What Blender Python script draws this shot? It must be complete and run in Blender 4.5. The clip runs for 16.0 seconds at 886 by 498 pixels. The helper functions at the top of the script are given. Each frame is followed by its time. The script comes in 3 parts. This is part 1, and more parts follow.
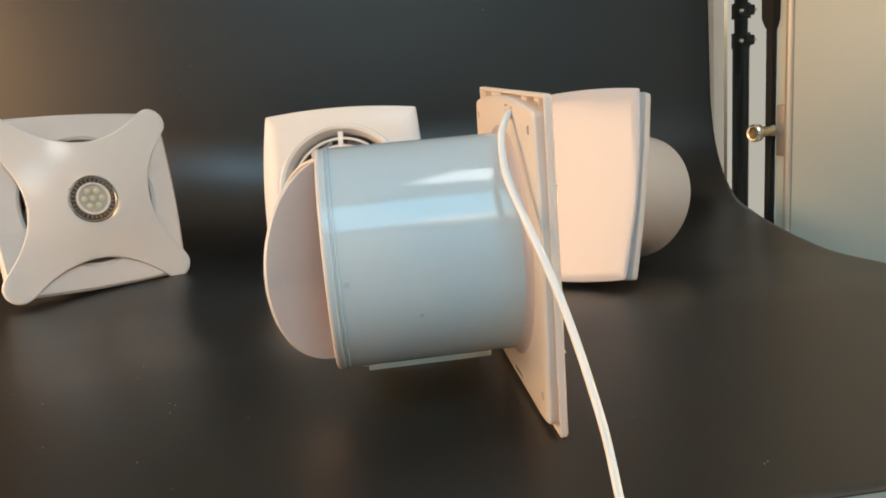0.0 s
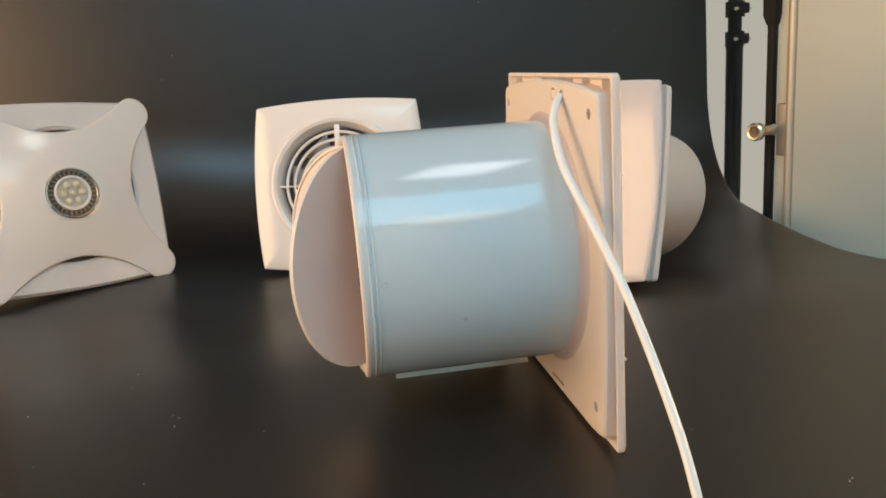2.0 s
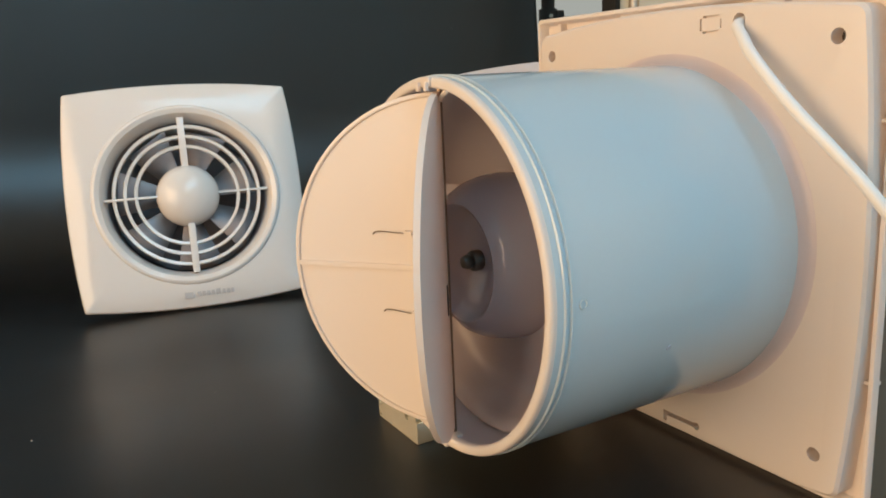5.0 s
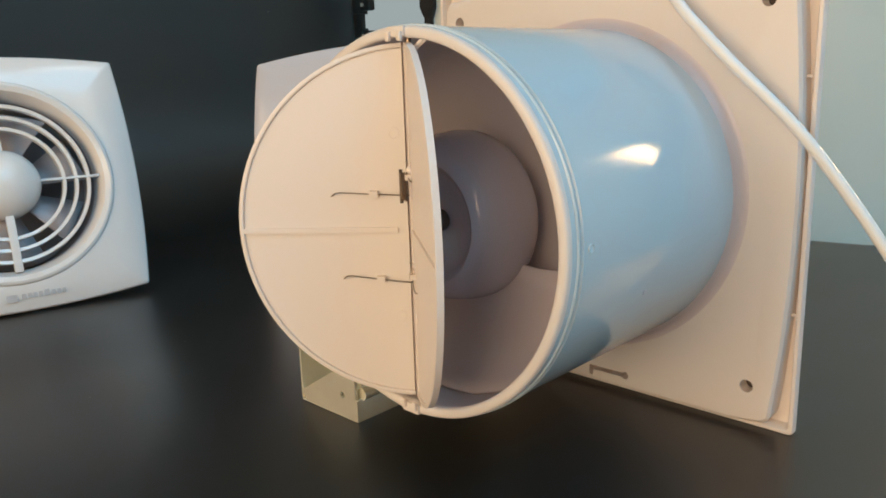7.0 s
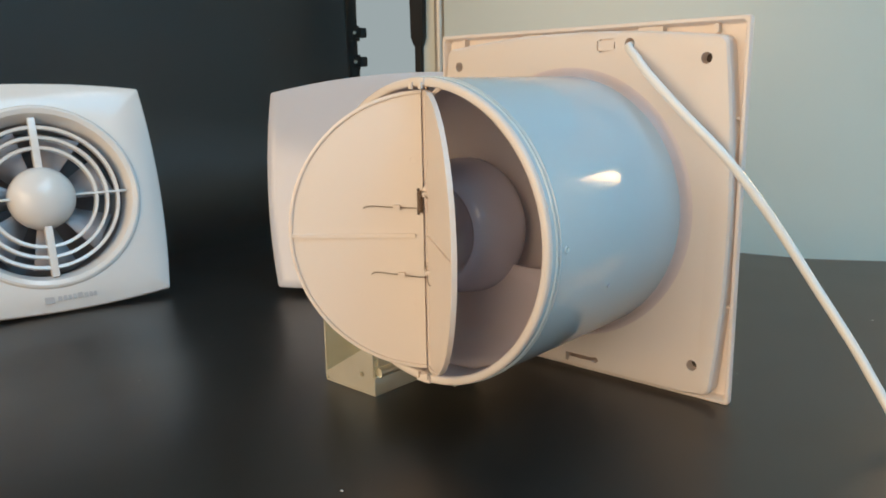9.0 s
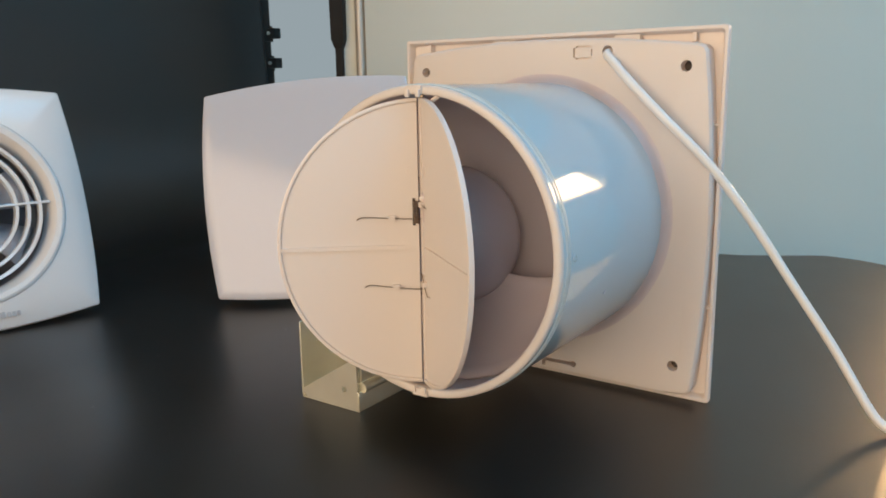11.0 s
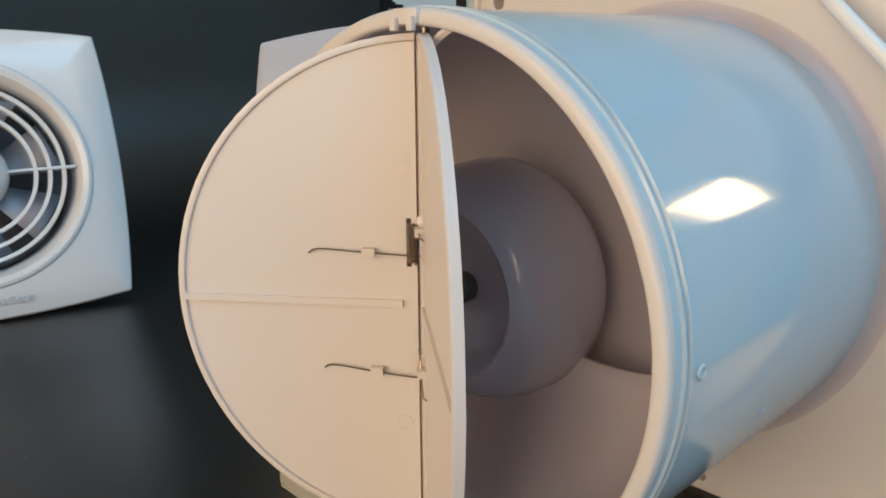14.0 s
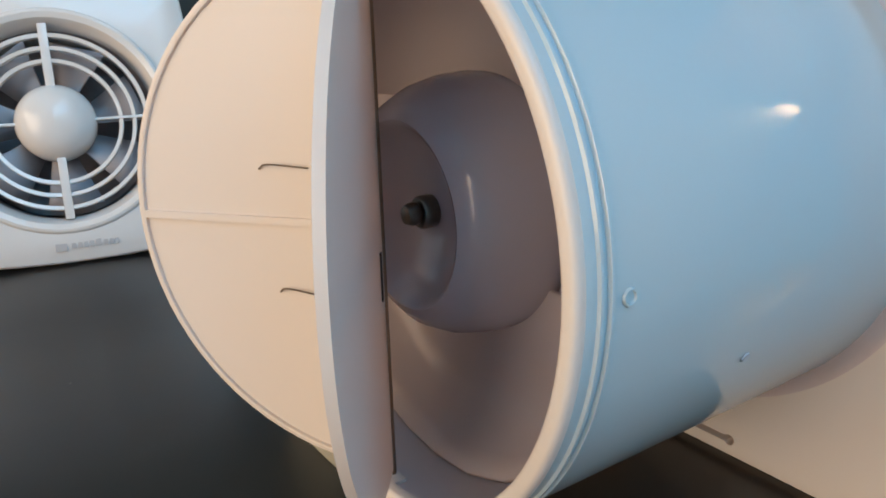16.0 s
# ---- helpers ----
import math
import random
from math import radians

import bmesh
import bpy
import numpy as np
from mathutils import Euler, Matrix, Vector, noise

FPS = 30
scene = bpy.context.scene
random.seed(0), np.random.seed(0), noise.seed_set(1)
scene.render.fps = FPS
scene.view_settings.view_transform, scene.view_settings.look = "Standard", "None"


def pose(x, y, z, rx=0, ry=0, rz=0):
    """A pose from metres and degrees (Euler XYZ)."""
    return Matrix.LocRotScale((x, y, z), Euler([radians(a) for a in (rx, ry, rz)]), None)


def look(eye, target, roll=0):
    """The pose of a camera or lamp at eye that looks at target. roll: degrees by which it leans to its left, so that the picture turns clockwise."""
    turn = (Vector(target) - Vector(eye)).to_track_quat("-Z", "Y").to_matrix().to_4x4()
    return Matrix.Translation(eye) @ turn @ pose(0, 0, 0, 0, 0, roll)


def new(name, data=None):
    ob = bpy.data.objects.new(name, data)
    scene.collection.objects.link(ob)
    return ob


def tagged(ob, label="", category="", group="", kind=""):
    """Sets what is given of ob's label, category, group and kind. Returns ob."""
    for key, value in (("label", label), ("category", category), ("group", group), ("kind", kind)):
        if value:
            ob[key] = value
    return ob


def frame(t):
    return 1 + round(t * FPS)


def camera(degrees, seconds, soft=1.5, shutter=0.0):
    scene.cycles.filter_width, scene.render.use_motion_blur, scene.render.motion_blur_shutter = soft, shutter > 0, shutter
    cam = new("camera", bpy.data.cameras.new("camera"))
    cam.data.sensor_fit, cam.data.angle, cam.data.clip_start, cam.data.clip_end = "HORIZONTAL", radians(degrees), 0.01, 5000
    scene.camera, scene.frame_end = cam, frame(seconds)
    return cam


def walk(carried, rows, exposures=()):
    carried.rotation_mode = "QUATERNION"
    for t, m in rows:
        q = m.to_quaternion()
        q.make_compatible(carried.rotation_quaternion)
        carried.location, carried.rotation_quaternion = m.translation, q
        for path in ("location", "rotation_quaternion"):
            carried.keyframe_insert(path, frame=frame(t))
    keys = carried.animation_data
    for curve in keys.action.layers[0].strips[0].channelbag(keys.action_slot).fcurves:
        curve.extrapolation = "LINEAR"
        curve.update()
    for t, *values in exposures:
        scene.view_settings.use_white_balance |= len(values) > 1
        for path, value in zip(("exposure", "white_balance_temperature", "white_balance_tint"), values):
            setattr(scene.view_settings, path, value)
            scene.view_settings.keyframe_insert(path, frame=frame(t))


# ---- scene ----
cam = camera(58.9, 16.0, soft=1.8)
PATH = [
    (0, (0.529, -0.108, 0.227), (-1.406, 0.1, -0.233), -4.8),
    (0.5, (0.524, -0.106, 0.226), (-1.411, 0.096, -0.236), -4.8),
    (1, (0.515, -0.102, 0.223), (-1.419, 0.11, -0.239), -4.7),
    (1.5, (0.501, -0.113, 0.22), (-1.43, 0.129, -0.243), -4.4),
    (2, (0.479, -0.148, 0.217), (-1.444, 0.149, -0.245), -4.0),
    (2.5, (0.45, -0.185, 0.205), (-1.463, 0.178, -0.251), -3.6),
    (3, (0.419, -0.187, 0.197), (-1.48, 0.254, -0.25), -3.2),
    (3.5, (0.388, -0.188, 0.186), (-1.494, 0.333, -0.248), -2.8),
    (4, (0.344, -0.211, 0.18), (-1.509, 0.417, -0.235), -2.7),
    (6.5, (0.214, -0.333, 0.175), (-1.169, 1.035, -0.289), -2.0),
    (7, (0.214, -0.332, 0.163), (-1.139, 1.069, -0.289), -1.8),
    (7.5, (0.217, -0.335, 0.167), (-1.12, 1.086, -0.271), -1.5),
    (8, (0.226, -0.349, 0.17), (-1.104, 1.082, -0.257), -1.4),
    (8.5, (0.26, -0.378, 0.172), (-1.073, 1.054, -0.241), -1.1),
    (11, (0.217, -0.423, 0.178), (-0.899, 1.186, -0.233), -0.9),
    (11.5, (0.194, -0.422, 0.177), (-0.857, 1.228, -0.236), -0.7),
    (12, (0.191, -0.416, 0.177), (-0.838, 1.248, -0.239), -0.5),
    (12.5, (0.194, -0.397, 0.185), (-0.877, 1.238, -0.24), -0.5),
    (13, (0.195, -0.367, 0.197), (-0.968, 1.198, -0.248), -0.5),
    (13.5, (0.166, -0.309, 0.19), (-1.12, 1.147, -0.286), -0.7),
    (14, (0.146, -0.261, 0.17), (-1.243, 1.084, -0.341), -0.4),
    (14.5, (0.137, -0.243, 0.152), (-1.332, 0.998, -0.395), -0.6),
    (15, (0.153, -0.233, 0.152), (-1.377, 0.923, -0.417), -1.0),
    (15.5, (0.159, -0.223, 0.15), (-1.4, 0.887, -0.431), -1.1),
    (16, (0.164, -0.219, 0.153), (-1.414, 0.863, -0.429), -1.6),
]
walk(cam, [(t, look(e, a, r)) for t, e, a, r in PATH],
     exposures=[(0, 0.58, 8800, 22), (4, 0.47, 8400, 20), (6.5, 0.36, 6850, 11), (8.5, 0.36, 6750, 11), (11, 0.26, 6400, 13), (13, 0.24, 6250, 12), (14.5, 0.24, 6350, 11), (16, 0.36, 6350, 13)])

# ---- world and lights ----
world = bpy.data.worlds.new("world")
scene.world = world
world.use_nodes = True
wn = world.node_tree
sky = wn.nodes.new("ShaderNodeTexSky")
sky.sky_type, sky.sun_disc = "NISHITA", False
sky.sun_elevation, sky.sun_rotation = radians(35), radians(90)
wn.links.new(sky.outputs[0], wn.nodes["Background"].inputs[0])
wn.nodes["Background"].inputs[1].default_value = 0.06


def area_light(name, eye, target, sx, sy, watts, colour, spread=180):
    data = bpy.data.lights.new(name, "AREA")
    data.shape, data.size, data.size_y, data.energy, data.color = "RECTANGLE", sx, sy, watts, colour
    data.spread = radians(spread)
    ob = new(name, data)
    ob.matrix_world = look(eye, target)
    return ob


# Unseen blue light added overhead, to cool the duct's top and side.
area_light("added_blue_top_light", (1.50, 0.0, 1.84), (1.50, 0.001, 0.0), 2.05, 1.25, 38, (0.11, 0.59, 1.0))
# Unseen warm panel in mid-air, added for the highlight patch on the duct.
area_light("duct_highlight_lamp", (1.40, 0.22, 1.22), (0.05, -0.05, 0.12), 0.30, 0.24, 0.5, (1.0, 0.86, 0.62))
area_light("ceiling_lamp", (0.10, 0.10, 1.05), (0.06, 0.0, 0.1), 0.22, 0.15, 0.7, (0.62, 0.82, 1.0))
area_light("room_lamp", (0.05, -1.35, 0.40), (-0.02, -0.1, 0.10), 1.5, 0.8, 17.0, (1.0, 0.715, 0.44))
area_light("warm_wall_lamp", (0.37, 1.02, 0.41), (0.14, -0.02, 0.06), 0.52, 0.16, 1.5, (1.0, 0.62, 0.27), spread=90)


# ---- materials ----
def material(name, colour, rough=0.5, metal=0.0, spec=0.5, vary=0.05, scale=40.0, bump=0.03, bump_scale=600.0, rough_vary=0.06, coat=0.0):
    m = bpy.data.materials.new(name)
    m.use_nodes = True
    nt = m.node_tree
    b = nt.nodes["Principled BSDF"]
    co = nt.nodes.new("ShaderNodeTexCoord")
    n1 = nt.nodes.new("ShaderNodeTexNoise")
    n1.inputs["Scale"].default_value, n1.inputs["Detail"].default_value = scale, 5
    n2 = nt.nodes.new("ShaderNodeTexNoise")
    n2.inputs["Scale"].default_value, n2.inputs["Detail"].default_value = bump_scale, 2
    for n in (n1, n2):
        nt.links.new(co.outputs["Object"], n.inputs["Vector"])
    ramp = nt.nodes.new("ShaderNodeMapRange")
    ramp.inputs[3].default_value, ramp.inputs[4].default_value = 1 - vary, 1 + vary
    nt.links.new(n1.outputs[0], ramp.inputs[0])
    mul = nt.nodes.new("ShaderNodeVectorMath")
    mul.operation = "SCALE"
    mul.inputs[0].default_value = colour
    nt.links.new(ramp.outputs[0], mul.inputs[3])
    nt.links.new(mul.outputs[0], b.inputs["Base Color"])
    rr = nt.nodes.new("ShaderNodeMapRange")
    rr.inputs[3].default_value, rr.inputs[4].default_value = max(0.02, rough - rough_vary), rough + rough_vary
    nt.links.new(n1.outputs[0], rr.inputs[0])
    nt.links.new(rr.outputs[0], b.inputs["Roughness"])
    b.inputs["Metallic"].default_value = metal
    b.inputs["Specular IOR Level"].default_value = spec
    b.inputs["Coat Weight"].default_value, b.inputs["Coat Roughness"].default_value = coat, 0.05
    bp = nt.nodes.new("ShaderNodeBump")
    bp.inputs["Strength"].default_value, bp.inputs["Distance"].default_value = bump, 0.0005
    nt.links.new(n2.outputs[0], bp.inputs["Height"])
    nt.links.new(bp.outputs[0], b.inputs["Normal"])
    return m


def translucent(m, colour, weight):
    """Thin plastic lets a little light through."""
    nt = m.node_tree
    out, b = nt.nodes["Material Output"], nt.nodes["Principled BSDF"]
    tr = nt.nodes.new("ShaderNodeBsdfTranslucent")
    tr.inputs[0].default_value = (*colour, 1)
    mix = nt.nodes.new("ShaderNodeMixShader")
    mix.inputs[0].default_value = weight
    nt.links.new(b.outputs[0], mix.inputs[1])
    nt.links.new(tr.outputs[0], mix.inputs[2])
    nt.links.new(mix.outputs[0], out.inputs[0])
    return m


def sheet_material():
    """Black vinyl: satin gloss, faint scuffs and pale dust."""
    m = material("black_vinyl", (0.0038, 0.0036, 0.0036), spec=0.80, rough=0.38, vary=0.25, scale=6, bump=0.03, bump_scale=900, rough_vary=0.07)
    nt = m.node_tree
    b = nt.nodes["Principled BSDF"]
    co = nt.nodes.new("ShaderNodeTexCoord")
    v = nt.nodes.new("ShaderNodeTexVoronoi")
    v.inputs["Scale"].default_value = 22
    nt.links.new(co.outputs["Object"], v.inputs["Vector"])
    lt = nt.nodes.new("ShaderNodeMath")
    lt.operation, lt.inputs[1].default_value = "LESS_THAN", 0.022
    nt.links.new(v.outputs["Distance"], lt.inputs[0])
    mix = nt.nodes.new("ShaderNodeMix")
    mix.data_type = "RGBA"
    old = b.inputs["Base Color"].links[0].from_socket
    nt.links.new(lt.outputs[0], mix.inputs[0])
    nt.links.new(old, mix.inputs[6])
    mix.inputs[7].default_value = (0.16, 0.15, 0.14, 1)
    nt.links.new(mix.outputs[2], b.inputs["Base Color"])
    return m


def zinc_material():
    m = material("zinc_steel", (0.93, 0.92, 0.80), rough=0.15, metal=0.65, vary=0.12, scale=60, bump=0.1, bump_scale=120, rough_vary=0.1)
    return m


VINYL = sheet_material()
ABS = material("white_abs", (0.80, 0.775, 0.75), rough=0.36, vary=0.02, scale=18, bump=0.05, bump_scale=1400)
# White plastic; part of the daylight's blue is mixed into this base colour.
GLOSS = material("glossy_skylit_abs", (0.55, 0.645, 0.69), rough=0.11, spec=0.45, vary=0.02, scale=14, bump=0.008, bump_scale=900, rough_vary=0.04, coat=0.25)
COVER = material("white_cover_abs", (0.73, 0.725, 0.725), rough=0.15, vary=0.02, scale=14, bump=0.02, bump_scale=900)
STAR = material("ivory_cover_abs", (0.72, 0.67, 0.635), rough=0.13, spec=0.5, vary=0.02, scale=14, bump=0.02, bump_scale=900)
RIM = material("satin_white_abs", (0.64, 0.61, 0.60), rough=0.34, spec=0.4, vary=0.02, scale=14, bump=0.03, bump_scale=900)
PANEL = material("cool_white_panel_abs", (0.50, 0.50, 0.54), rough=0.12, vary=0.02, scale=14, bump=0.01, bump_scale=900, rough_vary=0.03)
INNER = material("grey_white_abs", (0.75, 0.71, 0.75), rough=0.24, vary=0.03, scale=25, bump=0.04)
for plastic in (ABS, INNER):
    translucent(plastic, (0.88, 0.72, 0.65) if plastic is ABS else (0.82, 0.70, 0.69), 0.30 if plastic is ABS else 0.46)
translucent(GLOSS, (0.78, 0.80, 0.81), 0.12)
MOTOR = translucent(material("lavender_grey_plastic", (0.52, 0.49, 0.57), rough=0.14, vary=0.03, scale=25, bump=0.02, coat=0.6), (0.8, 0.7, 0.68), 0.2)
STRIP = material("blue_grey_plastic", (0.42, 0.47, 0.55), rough=0.35, vary=0.03)
# For the fan throats: the shade of their depth is put into the colour.
DARK = material("cavity_shade", (0.24, 0.22, 0.235), rough=0.6)
# Near-black: the shade inside small holes and slots, given as a colour.
HOLE = material("hole_shadow_plastic", (0.05, 0.04, 0.035), rough=0.8)
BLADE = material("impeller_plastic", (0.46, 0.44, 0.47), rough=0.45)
CABLE = material("white_pvc", (0.72, 0.73, 0.73), rough=0.32, vary=0.03, bump=0.06, bump_scale=300)
ZINC = zinc_material()
DULL = material("dull_grey_metal", (0.33, 0.31, 0.29), rough=0.38, metal=0.6)
WIRE = material("spring_steel", (0.34, 0.26, 0.20), rough=0.3, metal=1.0)
SHAFT = material("oiled_steel", (0.20, 0.18, 0.16), rough=0.32, metal=1.0)
CHROME = material("chrome", (0.80, 0.78, 0.74), rough=0.10, metal=1.0)
BRASS = material("satin_brass", (0.80, 0.74, 0.62), rough=0.22, metal=1.0)
SATIN = material("satin_aluminium", (0.60, 0.55, 0.48), rough=0.5, metal=0.5)
MATBLACK = material("matt_black_paint", (0.012, 0.012, 0.012), rough=0.65, spec=0.3)
BLACKMETAL = material("black_painted_steel", (0.018, 0.016, 0.015), rough=0.33, vary=0.2)
RUBBER = material("black_plastic", (0.02, 0.02, 0.02), rough=0.45)
WALL = material("pale_grey_green_paint", (0.74, 0.745, 0.71), rough=0.5, vary=0.04, scale=5, bump=0.08, bump_scale=250)
DOOR = material("pale_door_paint", (0.61, 0.65, 0.60), rough=0.34, vary=0.03, scale=4, bump=0.05, bump_scale=200)
CEIL = material("white_ceiling_paint", (0.84, 0.84, 0.82), rough=0.9, vary=0.03, scale=5)
INK = material("grey_print_ink", (0.46, 0.46, 0.48), rough=0.4)
LENS = material("led_lens", (0.62, 0.59, 0.46), rough=0.3)
LEDBASE = material("led_reflector", (0.42, 0.40, 0.36), rough=0.5, metal=0.3)
DUST = material("pale_dust", (0.45, 0.44, 0.42), rough=0.9)


# ---- mesh helpers ----
def part(name, bm, mat, parent=None, label="", smooth=40):
    bmesh.ops.recalc_face_normals(bm, faces=bm.faces)
    me = bpy.data.meshes.new(name)
    bm.to_mesh(me)
    bm.free()
    me.materials.append(mat)
    if smooth:
        for p in me.polygons:
            p.use_smooth = True
        me.set_sharp_from_angle(angle=radians(smooth))
    ob = new(name, me)
    if parent:
        ob.parent = parent
    if label:
        ob["label"] = label
    return ob


def thing(name, label, category, m=None, group="", kind=""):
    ob = new(name)
    ob.empty_display_size = 0.02
    if m is not None:
        ob.matrix_world = m
    return tagged(ob, label, category, group, kind)


def loft(loops, cap0=True, cap1=True, bm=None):
    """Closed rings of points joined one to the next."""
    bm = bm or bmesh.new()
    rings = [[bm.verts.new(p) for p in ring] for ring in loops]
    n = len(rings[0])
    for a, b in zip(rings, rings[1:]):
        for i in range(n):
            bm.faces.new((a[i], a[(i + 1) % n], b[(i + 1) % n], b[i]))
    if cap0:
        bm.faces.new(rings[0])
    if cap1:
        bm.faces.new(rings[-1])
    return bm


def lathe(profile, centre=(0, 0), n=96, cap0=False, cap1=False, bm=None, a0=0.0):
    """A profile of (radius, y) turned round an axis along y through (x, z) = centre."""
    cx, cz = centre
    loops = [[(cx + r * math.cos(a0 + 2 * math.pi * i / n), y, cz + r * math.sin(a0 + 2 * math.pi * i / n)) for i in range(n)] for r, y in profile]
    return loft(loops, cap0, cap1, bm)


def box(x0, x1, y0, y1, z0, z1, bevel=0.0, bm=None):
    fresh = bmesh.new()
    bmesh.ops.create_cube(fresh, size=1)
    for v in fresh.verts:
        v.co = Vector(((x0 + x1) / 2 + v.co.x * (x1 - x0), (y0 + y1) / 2 + v.co.y * (y1 - y0), (z0 + z1) / 2 + v.co.z * (z1 - z0)))
    if bevel:
        bmesh.ops.bevel(fresh, geom=fresh.edges[:], offset=bevel, segments=2, affect="EDGES", profile=0.6)
    if bm is None:
        return fresh
    me = bpy.data.meshes.new("tmp")
    fresh.to_mesh(me)
    fresh.free()
    bm.from_mesh(me)
    bpy.data.meshes.remove(me)
    return bm


def bulged(h, bulge, rc, n=12, nc=7):
    """Outline (x, z) of a square of half width h at the corners whose sides bow outwards by bulge, corners rounded by rc."""
    pts = []
    for k in range(4):
        a = k * math.pi / 2
        ca, sa = math.cos(a), math.sin(a)
        side = []
        for i in range(n + 1):
            s = -1 + 2 * i / n
            side.append((h + bulge * (1 - s * s), s * (h - rc)))
        # rounded corner that follows this side
        cc = h - rc
        corner = [(cc + rc * math.cos(b), cc + rc * math.sin(b)) for b in [(j + 1) / (nc + 1) * math.pi / 2 for j in range(nc)]]
        for x, z in side + corner:
            pts.append((x * ca - z * sa, x * sa + z * ca))
    return pts


def ring3(pts, y, grow=0.0, cz=0.0, size=0.1):
    f = 1 + grow / size
    return [(x * f, y, z * f + cz) for x, z in pts]


def tube(points, radius, n=10, bm=None, steps=6):
    """A round bar along a smooth line through the points."""
    P = [Vector(p) for p in points]
    Q = [2 * P[0] - P[1]] + P + [2 * P[-1] - P[-2]]
    line = []
    for i in range(len(P) - 1):
        a, b, c, d = Q[i:i + 4]
        for k in range(steps):
            u = k / steps
            line.append(0.5 * (2 * b + (c - a) * u + (2 * a - 5 * b + 4 * c - d) * u * u + (3 * b - a - 3 * c + d) * u ** 3))
    line.append(P[-1])
    loops, side = [], None
    for i, p in enumerate(line):
        t = (line[min(i + 1, len(line) - 1)] - line[max(i - 1, 0)]).normalized()
        if side is None:
            side = t.cross(Vector((0.3, 0.5, 0.8))).normalized()
        side = (side - t * side.dot(t)).normalized()
        up = t.cross(side)
        loops.append([p + radius * (math.cos(2 * math.pi * k / n) * side + math.sin(2 * math.pi * k / n) * up) for k in range(n)])
    return loft(loops, True, True, bm)


def cut(ob, cutters):
    """Takes the cutters out of ob and removes them."""
    for c in cutters:
        mod = ob.modifiers.new("cut", "BOOLEAN")
        mod.object, mod.operation, mod.solver = c, "DIFFERENCE", "EXACT"
    dg = bpy.context.evaluated_depsgraph_get()
    dg.update()
    me = bpy.data.meshes.new_from_object(ob.evaluated_get(dg))
    ob.modifiers.clear()
    ob.data = me
    for c in cutters:
        bpy.data.objects.remove(c)
    me.set_sharp_from_angle(angle=radians(35))
    return ob


def post(x, z, r, y0, y1, mat, name="pin", parent=None, n=20, label=""):
    return part(name, lathe([(r, y0), (r, y1)], (x, z), n, True, True), mat, parent, label)


# ---- the setting ----
def sheet_height(x, y=0.0):
    """The vinyl lies flat under the big fan and sags a little further back, less so towards the star fan."""
    u = min(1.0, max(0.0, (-0.08 - x) / 0.26))
    v = min(1.0, max(0.0, (-0.24 - y) / 0.12))
    return (-0.0235 + 0.0145 * v * v * (3 - 2 * v)) * u * u * (3 - 2 * u)


def sheet_edge(x):
    xs, ys = (-0.90, -0.782, -0.67, -0.50, -0.40, -0.20, -0.05, 0.02, 0.09), (0.520, 0.520, 0.502, 0.462, 0.445, 0.425, 0.39, 0.405, 0.445)
    if x > 0.09:
        return 0.335 + math.sqrt(max(0.0, 0.11 ** 2 - (x - 0.09) ** 2))
    return float(np.interp(x, xs, ys))


def build_sheet():
    prof = []
    for i in range(14):
        prof.append((0.2 - 0.11 * i / 13, 0.0))
    for i in range(1, 40):
        x = 0.09 - (0.09 + 0.615) * i / 39
        prof.append((x, 0.0))
    for i in range(1, 16):
        a = math.pi / 2 * i / 15
        prof.append((-0.615 - 0.172 * math.sin(a), 0.172 * (1 - math.cos(a))))
    for i in range(1, 8):
        prof.append((-0.787 - 0.002 * i, 0.172 + 0.037 * i))
    bm = bmesh.new()
    rows = []
    m = 48
    for x, z in prof:
        y1 = sheet_edge(x)
        ys = [-1.25 + (y1 + 1.25) * (1 - (1 - j / m) ** 1.5) for j in range(m + 1)]
        rows.append([bm.verts.new((x, y, z + sheet_height(x, y))) for y in ys])
    for a, b in zip(rows, rows[1:]):
        for j in range(m):
            bm.faces.new((a[j], a[j + 1], b[j + 1], b[j]))
    ob = part("backdrop_sheet", bm, VINYL)
    if ob.data.polygons[0].normal.z < 0:
        ob.data.flip_normals()
    sol = ob.modifiers.new("thickness", "SOLIDIFY")
    sol.thickness, sol.offset = 0.0015, -1
    return tagged(ob, "black satin vinyl photo backdrop sweeping up behind", "backdrop", kind="structure")


